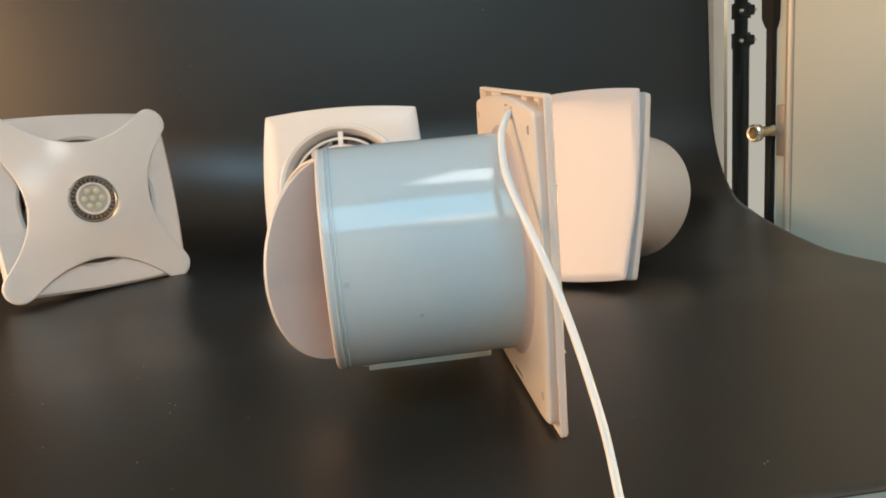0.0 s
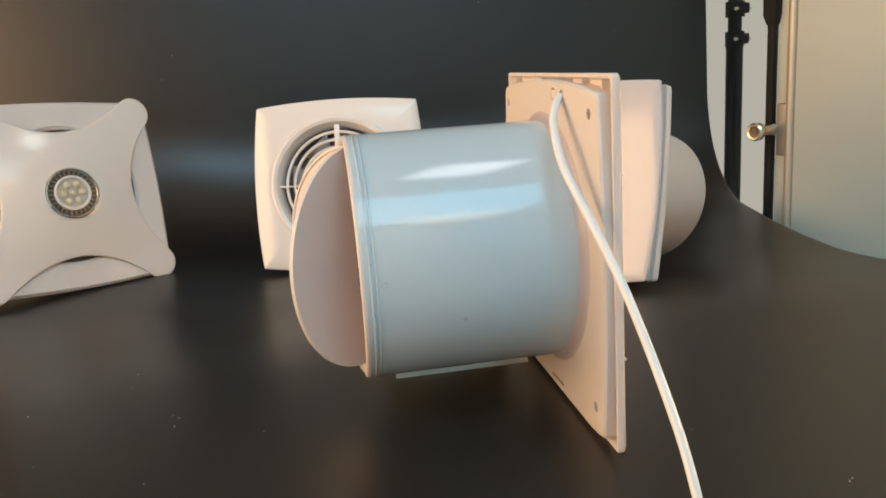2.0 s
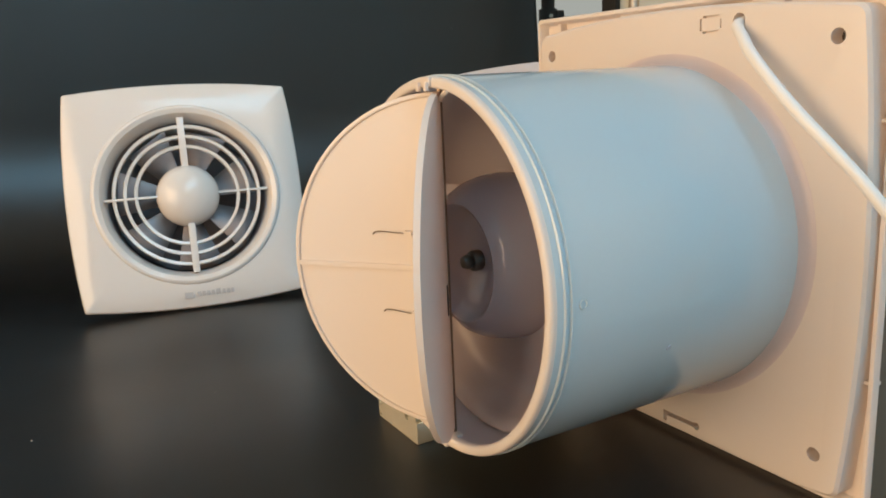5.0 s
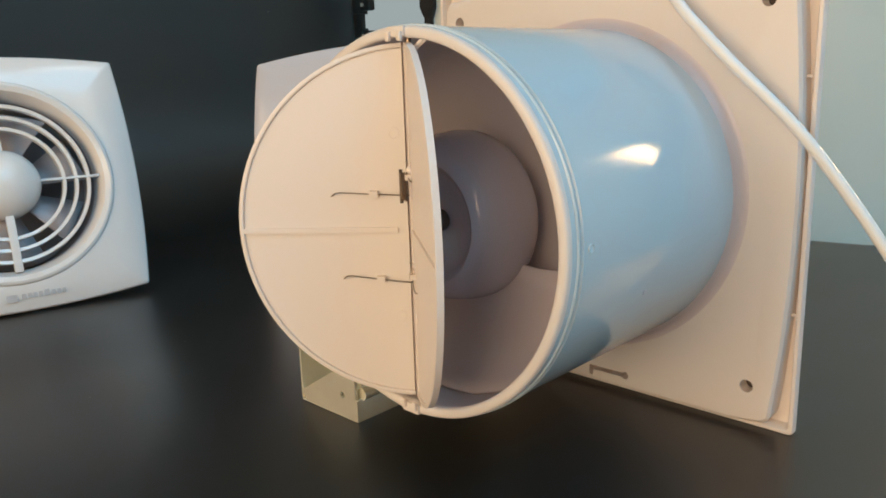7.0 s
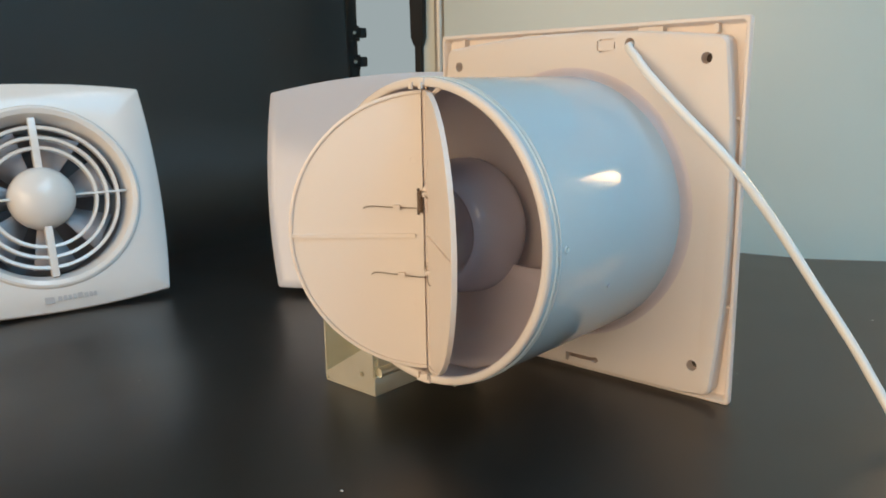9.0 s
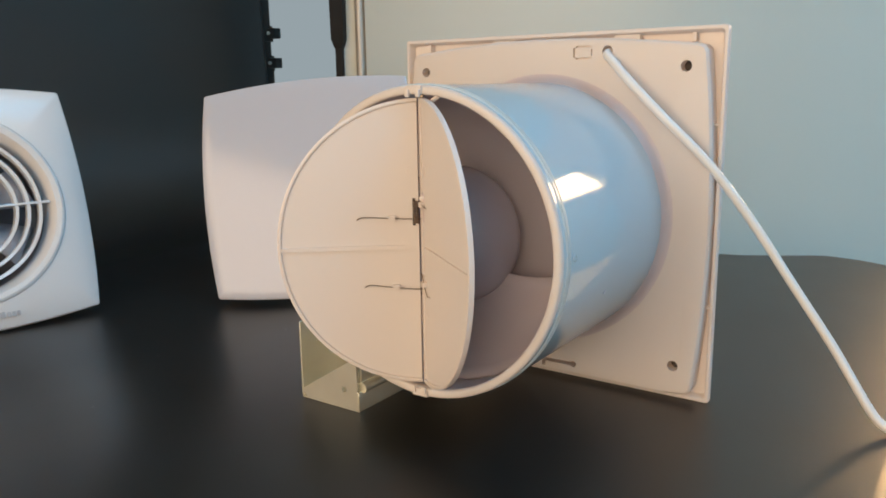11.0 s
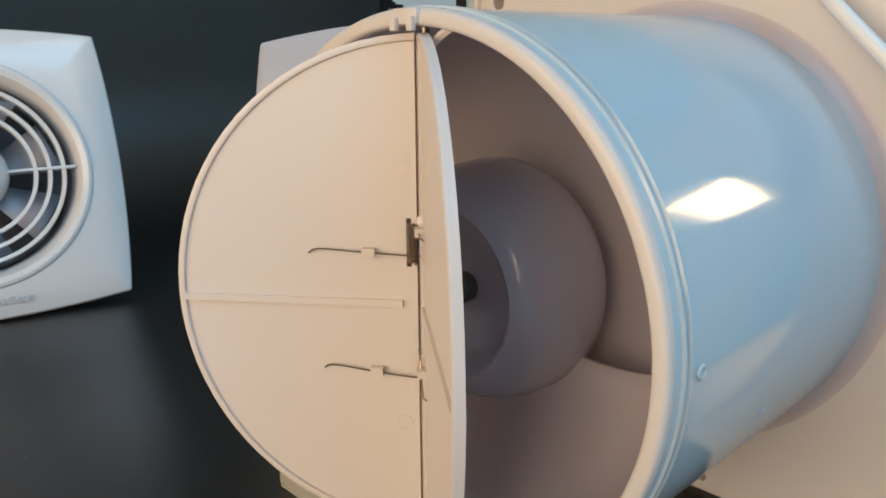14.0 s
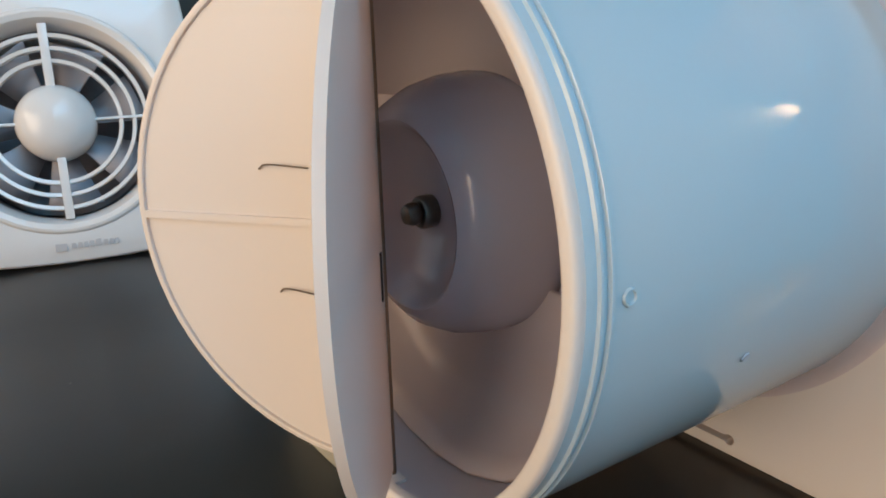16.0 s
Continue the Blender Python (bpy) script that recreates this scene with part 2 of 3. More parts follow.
def build_room():
    def plain(name, label, cat, *b, mat=WALL):
        tagged(part(name, box(*b), mat), label, cat, kind="structure")

    paint = "pale grey-green painted wall"
    plain("floor", "plain pale grey floor", "floor", -3.1, 2.6, -2.4, 1.6, -0.88, -0.78)
    plain("wall_south", paint, "wall", -3.0, 2.5, -2.4, -2.3, -0.78, 1.8)
    plain("wall_west", paint, "wall", -3.1, -3.0, -2.4, 1.6, -0.78, 1.8)
    plain("wall_east", paint, "wall", 2.5, 2.6, -2.4, 1.6, -0.78, 1.8)
    # ceiling round an unseen opening, added for the blue top light
    bm = bmesh.new()
    for b in ((-3.1, 0.85, -2.4, 1.6), (2.15, 2.6, -2.4, 1.6), (0.85, 2.15, -2.4, -1.05), (0.85, 2.15, 1.05, 1.6)):
        box(b[0], b[1], b[2], b[3], 1.8, 1.9, 0.0, bm)
    tagged(part("ceiling", bm, CEIL), "plain white ceiling with an opening added for the top light", "ceiling", kind="structure")
    # north wall round a window
    north = thing("wall_north", paint, "wall", kind="structure")
    for b in ((-3.0, -2.92, -0.78, 1.8), (-1.32, 2.5, -0.78, 1.8), (-2.92, -1.32, -0.78, -0.74), (-2.92, -1.32, 1.40, 1.8)):
        part("wall_panel", box(b[0], b[1], 1.5, 1.6, b[2], b[3]), WALL, north)
    win = thing("window_1", "plain white-framed window with pale daylight outside", "window", kind="structure")
    for b in ((-2.92, -2.87, -0.74, 1.40), (-1.37, -1.32, -0.74, 1.40), (-2.87, -1.37, -0.74, -0.69), (-2.87, -1.37, 1.35, 1.40)):
        part("window_frame", box(b[0], b[1], 1.53, 1.58, b[2], b[3], 0.004), CEIL, win)
    outside = bpy.data.materials.new("overcast_daylight")
    outside.use_nodes = True
    nt = outside.node_tree
    em = nt.nodes.new("ShaderNodeEmission")
    em.inputs[0].default_value, em.inputs[1].default_value = (0.74, 0.89, 0.93, 1), 0.34
    nt.links.new(em.outputs[0], nt.nodes["Material Output"].inputs[0])
    tagged(part("backdrop_daylight", box(-3.4, -0.8, 1.86, 1.88, -1.2, 1.9), outside), "plain pale overcast sky outside the window", "sky", kind="structure")


def build_table():
    table = thing("table", "plain table under the black vinyl sheet", "table")
    part("tabletop", box(-0.63, 0.16, -1.0, 0.36, -0.062, -0.028, 0.003), DOOR, table)
    for x in (-0.58, 0.11):
        for y in (-0.95, 0.31):
            part("leg", box(x - 0.02, x + 0.02, y - 0.02, y + 0.02, -0.78, -0.062), DOOR, table)


def build_door():
    """A pale leaf behind the sheet, with a rounded metal edge, a strike plate and a brass latch."""
    m = Matrix.Translation((-0.624, 0.570, 0)) @ Matrix.Rotation(radians(22), 4, "Z")
    door = thing("door_1", "pale grey-green door leaf with a rounded bright edge", "door", m, kind="structure")
    part("leaf", box(0.006, 0.865, 0, 0.04, -0.775, 1.75, 0.003), DOOR, door)
    part("edge_strip", loft([[(-0.004 + 0.009 * math.cos(a), 0.012 + 0.012 * math.sin(a), z) for a in [2 * math.pi * k / 24 for k in range(24)]] for z in (-0.775, 1.75)]), SATIN, door, "rounded satin metal edge strip")
    part("edge_rail", box(-0.046, -0.034, 0.002, 0.014, -0.775, 1.75, 0.002), MATBLACK, door, "slim black upright rail")
    head = [[(-0.040 + sx * w, 0.008 + sy * w, z) for sx, sy in ((-1, -1), (1, -1), (1, 1), (-1, 1))] for z, w in ((0.238, 0.0065), (0.252, 0.0105), (0.345, 0.0115), (0.350, 0.0105))]
    part("rail_head", loft(head), MATBLACK, door, smooth=20)
    part("panel_gap", box(-0.034, -0.014, 0.014, 0.02, -0.775, 1.75), DOOR, door)
    part("strike_plate", box(-0.026, -0.008, 0.004, 0.0135, 0.040, 0.120, 0.001), DULL, door, "dull metal strike plate")
    knob = part("latch_knob", lathe([(0.0075, -0.0375), (0.0085, -0.040), (0.0115, -0.0405), (0.0140, -0.038), (0.0140, -0.030), (0.0125, -0.027), (0.0085, -0.024), (0.0080, -0.002), (0.0100, 0.001), (0.0100, 0.003)], (-0.034, 0.080), 24, False, True), BRASS, door, "round brass latch knob")
    part("knob_socket", lathe([(0.0078, -0.0372), (0.0055, -0.0365), (0.0045, -0.0385)], (-0.034, 0.080), 20, True, True), SHAFT, knob)
    return door


def build_stand():
    """Black light stand with two clamp collars, behind the edge of the sheet."""
    stand = thing("light_stand", "black painted steel light stand with clamp collars", "light stand", Matrix.Translation((-0.934, 0.652, -0.04)))

    def upright(r, z0, z1, n=24):
        return loft([[(r * math.cos(2 * math.pi * k / n), r * math.sin(2 * math.pi * k / n), z) for k in range(n)] for z in (z0, z1)])

    part("lower_tube", upright(0.0155, -0.74, 0.27), BLACKMETAL, stand)
    part("upper_tube", upright(0.0125, 0.27, 1.7), BLACKMETAL, stand)
    for z in (0.262, 0.316):
        c = part("collar", upright(0.0172, z - 0.014, z + 0.014), RUBBER, stand)
        lug = part("lug", box(0.014, 0.038, -0.008, 0.008, z - 0.0095, z + 0.0095, 0.003), RUBBER, stand)
        part("bolt", tube([(0.028, -0.016, z), (0.028, 0.0, z), (0.028, 0.014, z)], 0.0035), CHROME, lug)
    part("lead", tube([(0.016, -0.012, 0.20), (0.020, -0.018, 0.12), (0.024, -0.018, 0.04), (0.030, -0.010, -0.06), (0.034, 0.0, -0.20)], 0.003), RUBBER, stand, "thin black lead hanging beside the tube")
    return stand


# ---- the big fan, seen from behind ----
CZ = 0.103
HINGE_X, HINGE_Y = -0.0010, -0.1252


def half_disc(r, arc=40):
    """Outline (u, z) of a half disc whose straight side lies on the hinge, u outwards."""
    pts = [(0.0018, -math.sqrt(r * r - 0.0018 ** 2))]
    for i in range(arc + 1):
        a = -math.pi / 2 + math.pi * i / arc
        if r * math.cos(a) > 0.003:
            pts.append((r * math.cos(a), r * math.sin(a)))
    pts.append((0.0018, math.sqrt(r * r - 0.0018 ** 2)))
    return pts


def build_flap(fan, side, angle):
    """One damper flap: side -1 or 1, swung out of the duct by the angle. Local u runs outwards, v out of its outer face."""
    a = radians(angle)
    ux, uy = side * math.cos(a), -math.sin(a)

    def at(u, v, z):
        # outer face looks away from the duct and towards the other flap
        nx, ny = -side * math.sin(a), -math.cos(a)
        return (HINGE_X + u * ux + v * nx, HINGE_Y + u * uy + v * ny, CZ + z)

    r = 0.0692
    o = half_disc(r)
    inner = [(max(0.0018, u * 0.972), z * 0.972) for u, z in o]
    loops = [[at(u, -0.0009, z) for u, z in o], [at(u, 0.0014, z) for u, z in o], [at(u, 0.0017, z) for u, z in [(max(0.0018, u * 0.985), z * 0.985) for u, z in o]],
             [at(u, 0.0016, z) for u, z in [(max(0.0018, u * 0.976), z * 0.976) for u, z in o]], [at(u, 0.0006, z) for u, z in [(max(0.0018, u * 0.973), z * 0.973) for u, z in o]],
             [at(u, 0.0008, z) for u, z in inner]]
    flap = part("flap", loft(loops), ABS, fan, "cream-white half-round damper flap, swung open", smooth=25)

    def slab(name, u0, u1, z0, z1, v0, v1, mat, parent, label=""):
        bm = box(u0, u1, v0, v1, z0, z1)
        for v in bm.verts:
            v.co = Vector(at(v.co.x, v.co.y, v.co.z))
        return part(name, bm, mat, parent, label, smooth=0)

    slab("rib", 0.006, 0.0675, -0.0019, 0.0001, 0.0006, 0.0017, ABS, flap)
    slab("edge_bead", 0.0019, 0.0034, -0.067, 0.067, 0.0006, 0.0014, ABS, flap)
    for z in (0.036, -0.036):
        bm = bmesh.new()
        prof = [(0.0024, 0.0007), (0.0024, 0.0010), (0.0017, 0.0010), (0.0016, 0.0009)]
        loops = [[at(0.0062 + q * math.cos(2 * math.pi * k / 18), v, z + q * math.sin(2 * math.pi * k / 18)) for k in range(18)] for q, v in prof]
        part("ejector_mark", loft(loops, False, True, bm), ABS, flap)
    if side < 0:
        wires = ((0.0128, 0.0315, 0.014), (-0.0215, 0.0285, -0.019))
    else:
        wires = ((0.0205, 0.010, 0.0195), (-0.0140, 0.013, -0.0225))
    for z0, u1, z1 in wires:
        s = 1 if side < 0 else 0.5
        part("spring_wire", tube([at(-0.0015, 0.0022, z0), at(0.004, 0.0022, z0), at(u1 * 0.55, 0.0021, (z0 + z1) / 2), at(u1 * 0.9, 0.0021, z1), at(u1, 0.0012, z1 - 0.0014 * s)], 0.00024, 6), WIRE, flap, "bent steel spring wire")
        uc = u1 * (0.47 if side < 0 else 0.5)
        zc = z0 + (z1 - z0) * 0.5
        slab("wire_clip", uc - 0.0017, uc + 0.0017, zc - 0.0011, zc + 0.0011, 0.0007, 0.0031, ABS, flap)
    # window for the coil, beside the hinge; near-black slabs paint the shade of openings
    if side < 0:
        slab("coil_window", 0.0019, 0.0048, 0.0095, 0.0225, 0.0007, 0.00105, HOLE, flap)
        slab("lower_window_shade", 0.0019, 0.0032, -0.022, -0.006, 0.0007, 0.00105, HOLE, flap)
    else:
        slab("coil_window", 0.0019, 0.0052, 0.0115, 0.0255, 0.0007, 0.00105, INNER, flap)
        slab("slot", 0.006, 0.0073, -0.0185, -0.006, -0.0013, -0.0007, HOLE, flap)
    return flap


def build_big_fan():
    fan = thing("extractor_fan", "white duct extractor fan standing on its cover, damper flaps open", "extractor fan")
    h = 0.103
    # front cover: a shallow tray with a thin rim
    out = bulged(h, 0.0, 0.0022, 10, 5)
    loops = [ring3(out, 0.0060, -0.008, CZ, h), ring3(out, 0.0055, -0.0034, CZ, h), ring3(out, 0.0006, -0.0024, CZ, h), ring3(out, 0.0, -0.0019, CZ, h),
             ring3(out, 0.0, -0.0005, CZ, h), ring3(out, 0.0006, 0.0, CZ, h), ring3(out, 0.0036, 0.0, CZ, h), ring3(out, 0.0050, -0.0015, CZ, h), ring3(out, 0.0078, -0.014, CZ, h), ring3(out, 0.0100, -0.060, CZ, h)]
    cover = part("front_cover", loft(loops), ABS, fan, "square white tray-shaped front cover")
    for x, z, wx, wz in ((-0.085, 0.2005, 0.0012, 0.0045), (0.085, 0.2005, 0.0012, 0.0045), (0.1, 0.155, 0.004, 0.0012), (0.1, 0.055, 0.004, 0.0012), (-0.1, 0.155, 0.004, 0.0012), (0.085, 0.0055, 0.0012, 0.0045), (-0.085, 0.0055, 0.0012, 0.0045), (-0.03, 0.2015, 0.014, 0.003), (0.048, 0.2015, 0.014, 0.003)):
        part("inner_tab", box(x - wx / 2 - 0.0004, x + wx / 2 + 0.0004, 0.0012, 0.0058, z - wz / 2, z + wz / 2), ABS, cover)
    # base plate with bowed sides
    base = [(x, min(0.0995, max(-0.1002, 1.022 * z - 0.0025))) for x, z in bulged(0.0942, 0.0056, 0.005, 14, 6)]
    loops = [ring3(base, 0.0058, 0.0, CZ, 0.0942), ring3(base, -0.0035, 0.0, CZ, 0.0942), ring3(base, -0.0050, -0.0010, CZ, 0.0942), ring3(base, -0.0055, -0.003, CZ, 0.0942)]
    plate = part("base_plate", loft(loops), ABS, fan, "cream-white back plate with screw holes")
    cutters = []
    for x in (-0.0835, 0.0835):
        for z in (0.0205, 0.1855):
            cutters.append(part("c", lathe([(0.0030, -0.02), (0.0030, 0.004)], (x, z), 20, True, True), HOLE))
    cutters.append(part("c", box(0.0015, 0.0225, -0.02, 0.004, 0.0085, 0.0108), HOLE))
    cutters.append(part("c", lathe([(0.0020, -0.02), (0.0020, 0.004)], (0.0225, 0.0096), 16, True, True), HOLE))
    cutters.append(part("c", box(0.0015, 0.0038, -0.02, 0.004, 0.0052, 0.0108), HOLE))
    cutters.append(part("c", lathe([(0.0031, -0.02), (0.0031, 0.002)], (0.0395, 0.1945), 20, True, True), HOLE))
    for q in ((0.0205, 0.0292, 0.1968, 0.1978), (0.0205, 0.0292, 0.1905, 0.1915), (0.0190, 0.0200, 0.1915, 0.1968), (0.0298, 0.0305, 0.1922, 0.1960)):
        cutters.append(part("c", box(q[0], q[1], -0.02, -0.0035, q[2], q[3]), HOLE))
    cut(plate, cutters)
    # Dark discs colour in the shade at the bottom of the screw holes.
    for x in (-0.0835, 0.0835):
        for z in (0.0205, 0.1855):
            post(x, z, 0.0029, 0.0012, 0.0024, HOLE, "screw_hole_shade", plate)
    # duct
    R, r, y1 = 0.0750, 0.0722, -0.1312
    part("duct_lining", lathe([(r, 0.000), (r, -0.06), (r, y1 + 0.0045)], (0, CZ), 120), INNER, fan, "grey-white inner wall of the duct")
    part("duct_rim", lathe([(r, y1 + 0.0045), (0.0709, y1 + 0.0036), (0.0707, y1 + 0.0012), (0.0711, y1 + 0.0003), (0.0718, y1), (R - 0.0012, y1), (R - 0.0004, y1 + 0.0005), (R, y1 + 0.0014), (R, -0.1288)], (0, CZ), 160), ABS, fan, "cream-white rim of the duct", smooth=50)
    prof = [(R, -0.1288),
            (R, -0.1266), (R, -0.1262), (R + 0.0006, -0.1258), (R + 0.0006, -0.1251), (R - 0.0002, -0.1247), (R - 0.0002, -0.1235), (R + 0.0006, -0.1231), (R + 0.0006, -0.1224), (R, -0.1220), (R, -0.1214), (R, -0.1190),
            (R, -0.06), (R, -0.0100)]
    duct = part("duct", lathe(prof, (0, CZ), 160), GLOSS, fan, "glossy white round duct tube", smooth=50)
    part("collar", lathe([(R, -0.0100), (R + 0.0003, -0.0094), (R + 0.0010, -0.0084), (R + 0.0019, -0.0072), (R + 0.0030, -0.0062), (R + 0.0044, -0.0056), (R + 0.0055, -0.0054)], (0, CZ), 120), INNER, fan, "grey-white fillet where the duct meets the plate", smooth=60)
    dim = bmesh.new()
    loops = [[(q, -0.1182 + rr * math.cos(2 * math.pi * k / 18), CZ + 0.0005 + rr * math.sin(2 * math.pi * k / 18)) for k in range(18)] for q, rr in ((R + 0.0001, 0.0019), (R + 0.0006, 0.0017), (R + 0.0006, 0.0013), (R + 0.00012, 0.0011))]
    part("moulded_ring", loft(loops, False, True, dim), GLOSS, duct)
    dot = []
    for q, rr in ((R + 0.0001, 0.0013), (R + 0.0004, 0.0011), (R + 0.0004, 0.0008)):
        mid = Vector((q * math.cos(-0.34), -0.0750, CZ + q * math.sin(-0.34)))
        up = Vector((-math.sin(-0.34), 0, math.cos(-0.34)))
        dot.append([mid + rr * (math.cos(2 * math.pi * k / 12) * up + math.sin(2 * math.pi * k / 12) * Vector((0, 1, 0))) for k in range(12)])
    part("gate_mark", loft(dot, False, True), STRIP, duct, "small grey moulding mark")
    # hinge: rod, end clips and coil
    part("hinge_rod", tube([(0, HINGE_Y, CZ - 0.0715), (0, HINGE_Y, CZ), (0, HINGE_Y, CZ + 0.0715)], 0.0010, 10), WIRE, fan, "thin steel hinge rod")
    for s_ in (1, -1):
        z = CZ + s_ * 0.0729
        clip = part("hinge_clip", box(-0.0045, 0.0045, y1 - 0.0010, -0.1235, z - 0.0019, z + 0.0019, 0.0006), ABS, fan)
        for x in (-0.0030, 0.0030):
            part("clip_lug", box(x - 0.0010, x + 0.0010, y1 - 0.0022, y1 - 0.0006, z - s_ * 0.0017 - 0.0017, z - s_ * 0.0017 + 0.0017, 0.0004), ABS, clip)
    coil = [(0.0014 + 0.0011 * math.cos(i * 2 * math.pi / 8), HINGE_Y - 0.0032 + 0.0011 * math.sin(i * 2 * math.pi / 8), CZ + 0.0105 + 0.0108 * i / 128) for i in range(129)]
    part("coil_spring", tube([(x - 0.004, y, z) for x, y, z in coil], 0.00030, 5, steps=1), WIRE, fan, "fine steel coil spring")
    ball = bmesh.new()
    bmesh.ops.create_uvsphere(ball, u_segments=14, v_segments=8, radius=0.0018)
    bmesh.ops.translate(ball, verts=ball.verts, vec=(0.0012, HINGE_Y - 0.0026, CZ + 0.0225))
    part("spring_stop", ball, ABS, fan)
    ball = bmesh.new()
    bmesh.ops.create_uvsphere(ball, u_segments=14, v_segments=8, radius=0.0014)
    bmesh.ops.translate(ball, verts=ball.verts, vec=(0.0010, HINGE_Y - 0.0024, CZ - 0.0150))
    part("spring_stop", ball, ABS, fan)
    part("bracing_rib", tube([(0.0055, -0.1282, CZ + 0.0660), (0.009, -0.1282, CZ + 0.0685), (0.0130, -0.1282, CZ + 0.0705)], 0.0011, 6), ABS, fan)
    build_flap(fan, -1, 38.0)
    build_flap(fan, 1, 37.6)
    # motor in the duct
    prof = [(0.0, -0.1085), (0.006, -0.1085), (0.010, -0.1090), (0.0175, -0.1112), (0.0210, -0.1135), (0.0230, -0.1172), (0.0245, -0.1180), (0.0270, -0.1168), (0.0300, -0.1140), (0.0330, -0.1080), (0.0346, -0.1010), (0.0350, -0.0950), (0.0346, -0.0905), (0.0330, -0.0880), (0.026, -0.0865), (0.012, -0.0850), (0.012, -0.0760)]
    motor = part("motor_housing", lathe(prof, (-0.002, CZ), 80), MOTOR, fan, "smooth lavender-grey motor cup", smooth=45)
    part("shaft_nut", lathe([(0.0040, -0.1075), (0.0044, -0.1085), (0.0044, -0.1120), (0.0038, -0.1128)], (-0.002, CZ), 20, True, True), SHAFT, motor, "oiled steel shaft collar")
    part("shaft_tip", lathe([(0.0020, -0.1120), (0.0030, -0.1134), (0.0031, -0.1150), (0.0024, -0.1166), (0.001, -0.1172)], (-0.002, CZ), 18, True, True), SHAFT, motor)
    part("stator_plate", lathe([(r - 0.0002, -0.098), (r - 0.0012, -0.090), (0.0680, -0.084), (0.0620, -0.080), (0.0520, -0.0775), (0.03, -0.0765), (0.006, -0.0765)], (0, CZ), 80, False, True), INNER, fan, "smooth moulded stator plate", smooth=60)
    bm = bmesh.new()
    grid = []
    for i in range(13):
        u = i / 12
        q = 0.0285 + (r - 0.0285) * u
        row = []
        for j in range(17):
            v = j / 16
            a = radians(-33 + 25 * u - 190 * v)
            row.append(bm.verts.new((q * math.cos(a) - 0.002 * (1 - u), -0.0945 + 0.009 * u - 0.024 * u ** 4 * min(1.0, 3 * v), CZ + q * math.sin(a))))
        grid.append(row)
    for a, b in zip(grid, grid[1:]):
        for j in range(16):
            bm.faces.new((a[j], b[j], b[j + 1], a[j + 1]))
    vane = part("stator_vane", bm, INNER, fan, "grey-white swept vane between motor and duct")
    vane.modifiers.new("thickness", "SOLIDIFY").thickness = 0.0016
    # mains cable
    line = [(0.0395, 0.000, 0.1945), (0.0401, -0.0070, 0.1925), (0.0471, -0.0119, 0.187), (0.0559, -0.0159, 0.179), (0.0763, -0.0181, 0.160), (0.1006, -0.0129, 0.135), (0.1220, -0.0046, 0.105), (0.1411, 0.0016, 0.075), (0.1610, 0.0058, 0.045), (0.1715, 0.0073, 0.028), (0.184, 0.0075, 0.009), (0.193, 0.007, 0.0030), (0.198, 0.004, 0.0030)]
    part("mains_cable", tube(line, 0.00235, 14), CABLE, fan, "white round mains cable")
    return fan


def build_bracket():
    """Folded zinc bracket that props up the duct."""
    br = thing("steel_bracket", "bright zinc-plated folded steel bracket propping the duct", "bracket", Matrix.Translation((-0.0015, -0.0025, 0)))
    t = 0.0012
    base = part("bottom", box(-0.0965, -0.0545, -0.1125, -0.020, 0.0002, 0.0002 + t), ZINC, br)
    left = part("side_wall", box(-0.0970, -0.0970 + t, -0.1125, -0.020, 0.0015, 0.046, 0.0003), ZINC, br)
    bm = loft([[(x, y, z) for x, z in ((-0.0930, 0.0015), (-0.0545, 0.0015), (-0.0545, 0.0265), (-0.0600, 0.0285), (-0.0958, 0.0060), (-0.0958, 0.0040))] for y in (-0.1125, -0.1125 + t)])
    front = part("end_flange", bm, ZINC, br, smooth=0)
    cut(front, [part("c", lathe([(0.0018, -0.12), (0.0018, -0.10)], (-0.0655, 0.0115), 16, True, True), HOLE)])
    part("low_wall", box(-0.0545, -0.0545 + t, -0.1125, -0.020, 0.0002, 0.0115, 0.0003), ZINC, br)
    part("pressed_bead", tube([(-0.0538, -0.109, 0.0135), (-0.0538, -0.07, 0.0135), (-0.0538, -0.024, 0.0135)], 0.0030, 12), ZINC, br)
    part("high_wall", box(-0.0552, -0.0542, -0.1085, -0.020, 0.0160, 0.0250, 0.0002), ZINC, br)
    part("top_flange", box(-0.0552, 0.004, -0.1085, -0.020, 0.0250, 0.0262, 0.0003), ZINC, br)
    part("lip", box(0.0028, 0.004, -0.1085, -0.020, 0.0195, 0.0252, 0.0003), ZINC, br)
    return br


# ---- the other fans ----
def printed_mark(parent, x, y, z, scale=1.0):
    """A small printed maker's mark, as plain bars."""
    part("printed_bar", box(x - 0.029 * scale, x - 0.021 * scale, y - 0.0003, y, z - 0.0035 * scale, z + 0.0035 * scale), INK, parent, smooth=0)
    xx = x - 0.018 * scale
    for w, hh in ((0.004, 0.0055), (0.0035, 0.004), (0.0035, 0.004), (0.0035, 0.0042), (0.005, 0.0055), (0.0035, 0.004), (0.0035, 0.004), (0.003, 0.004)):
        part("printed_bar", box(xx, xx + w * scale * 0.8, y - 0.0003, y, z - 0.002 * scale, z - 0.002 * scale + hh * scale), INK, parent, smooth=0)
        xx += w * scale * 1.15


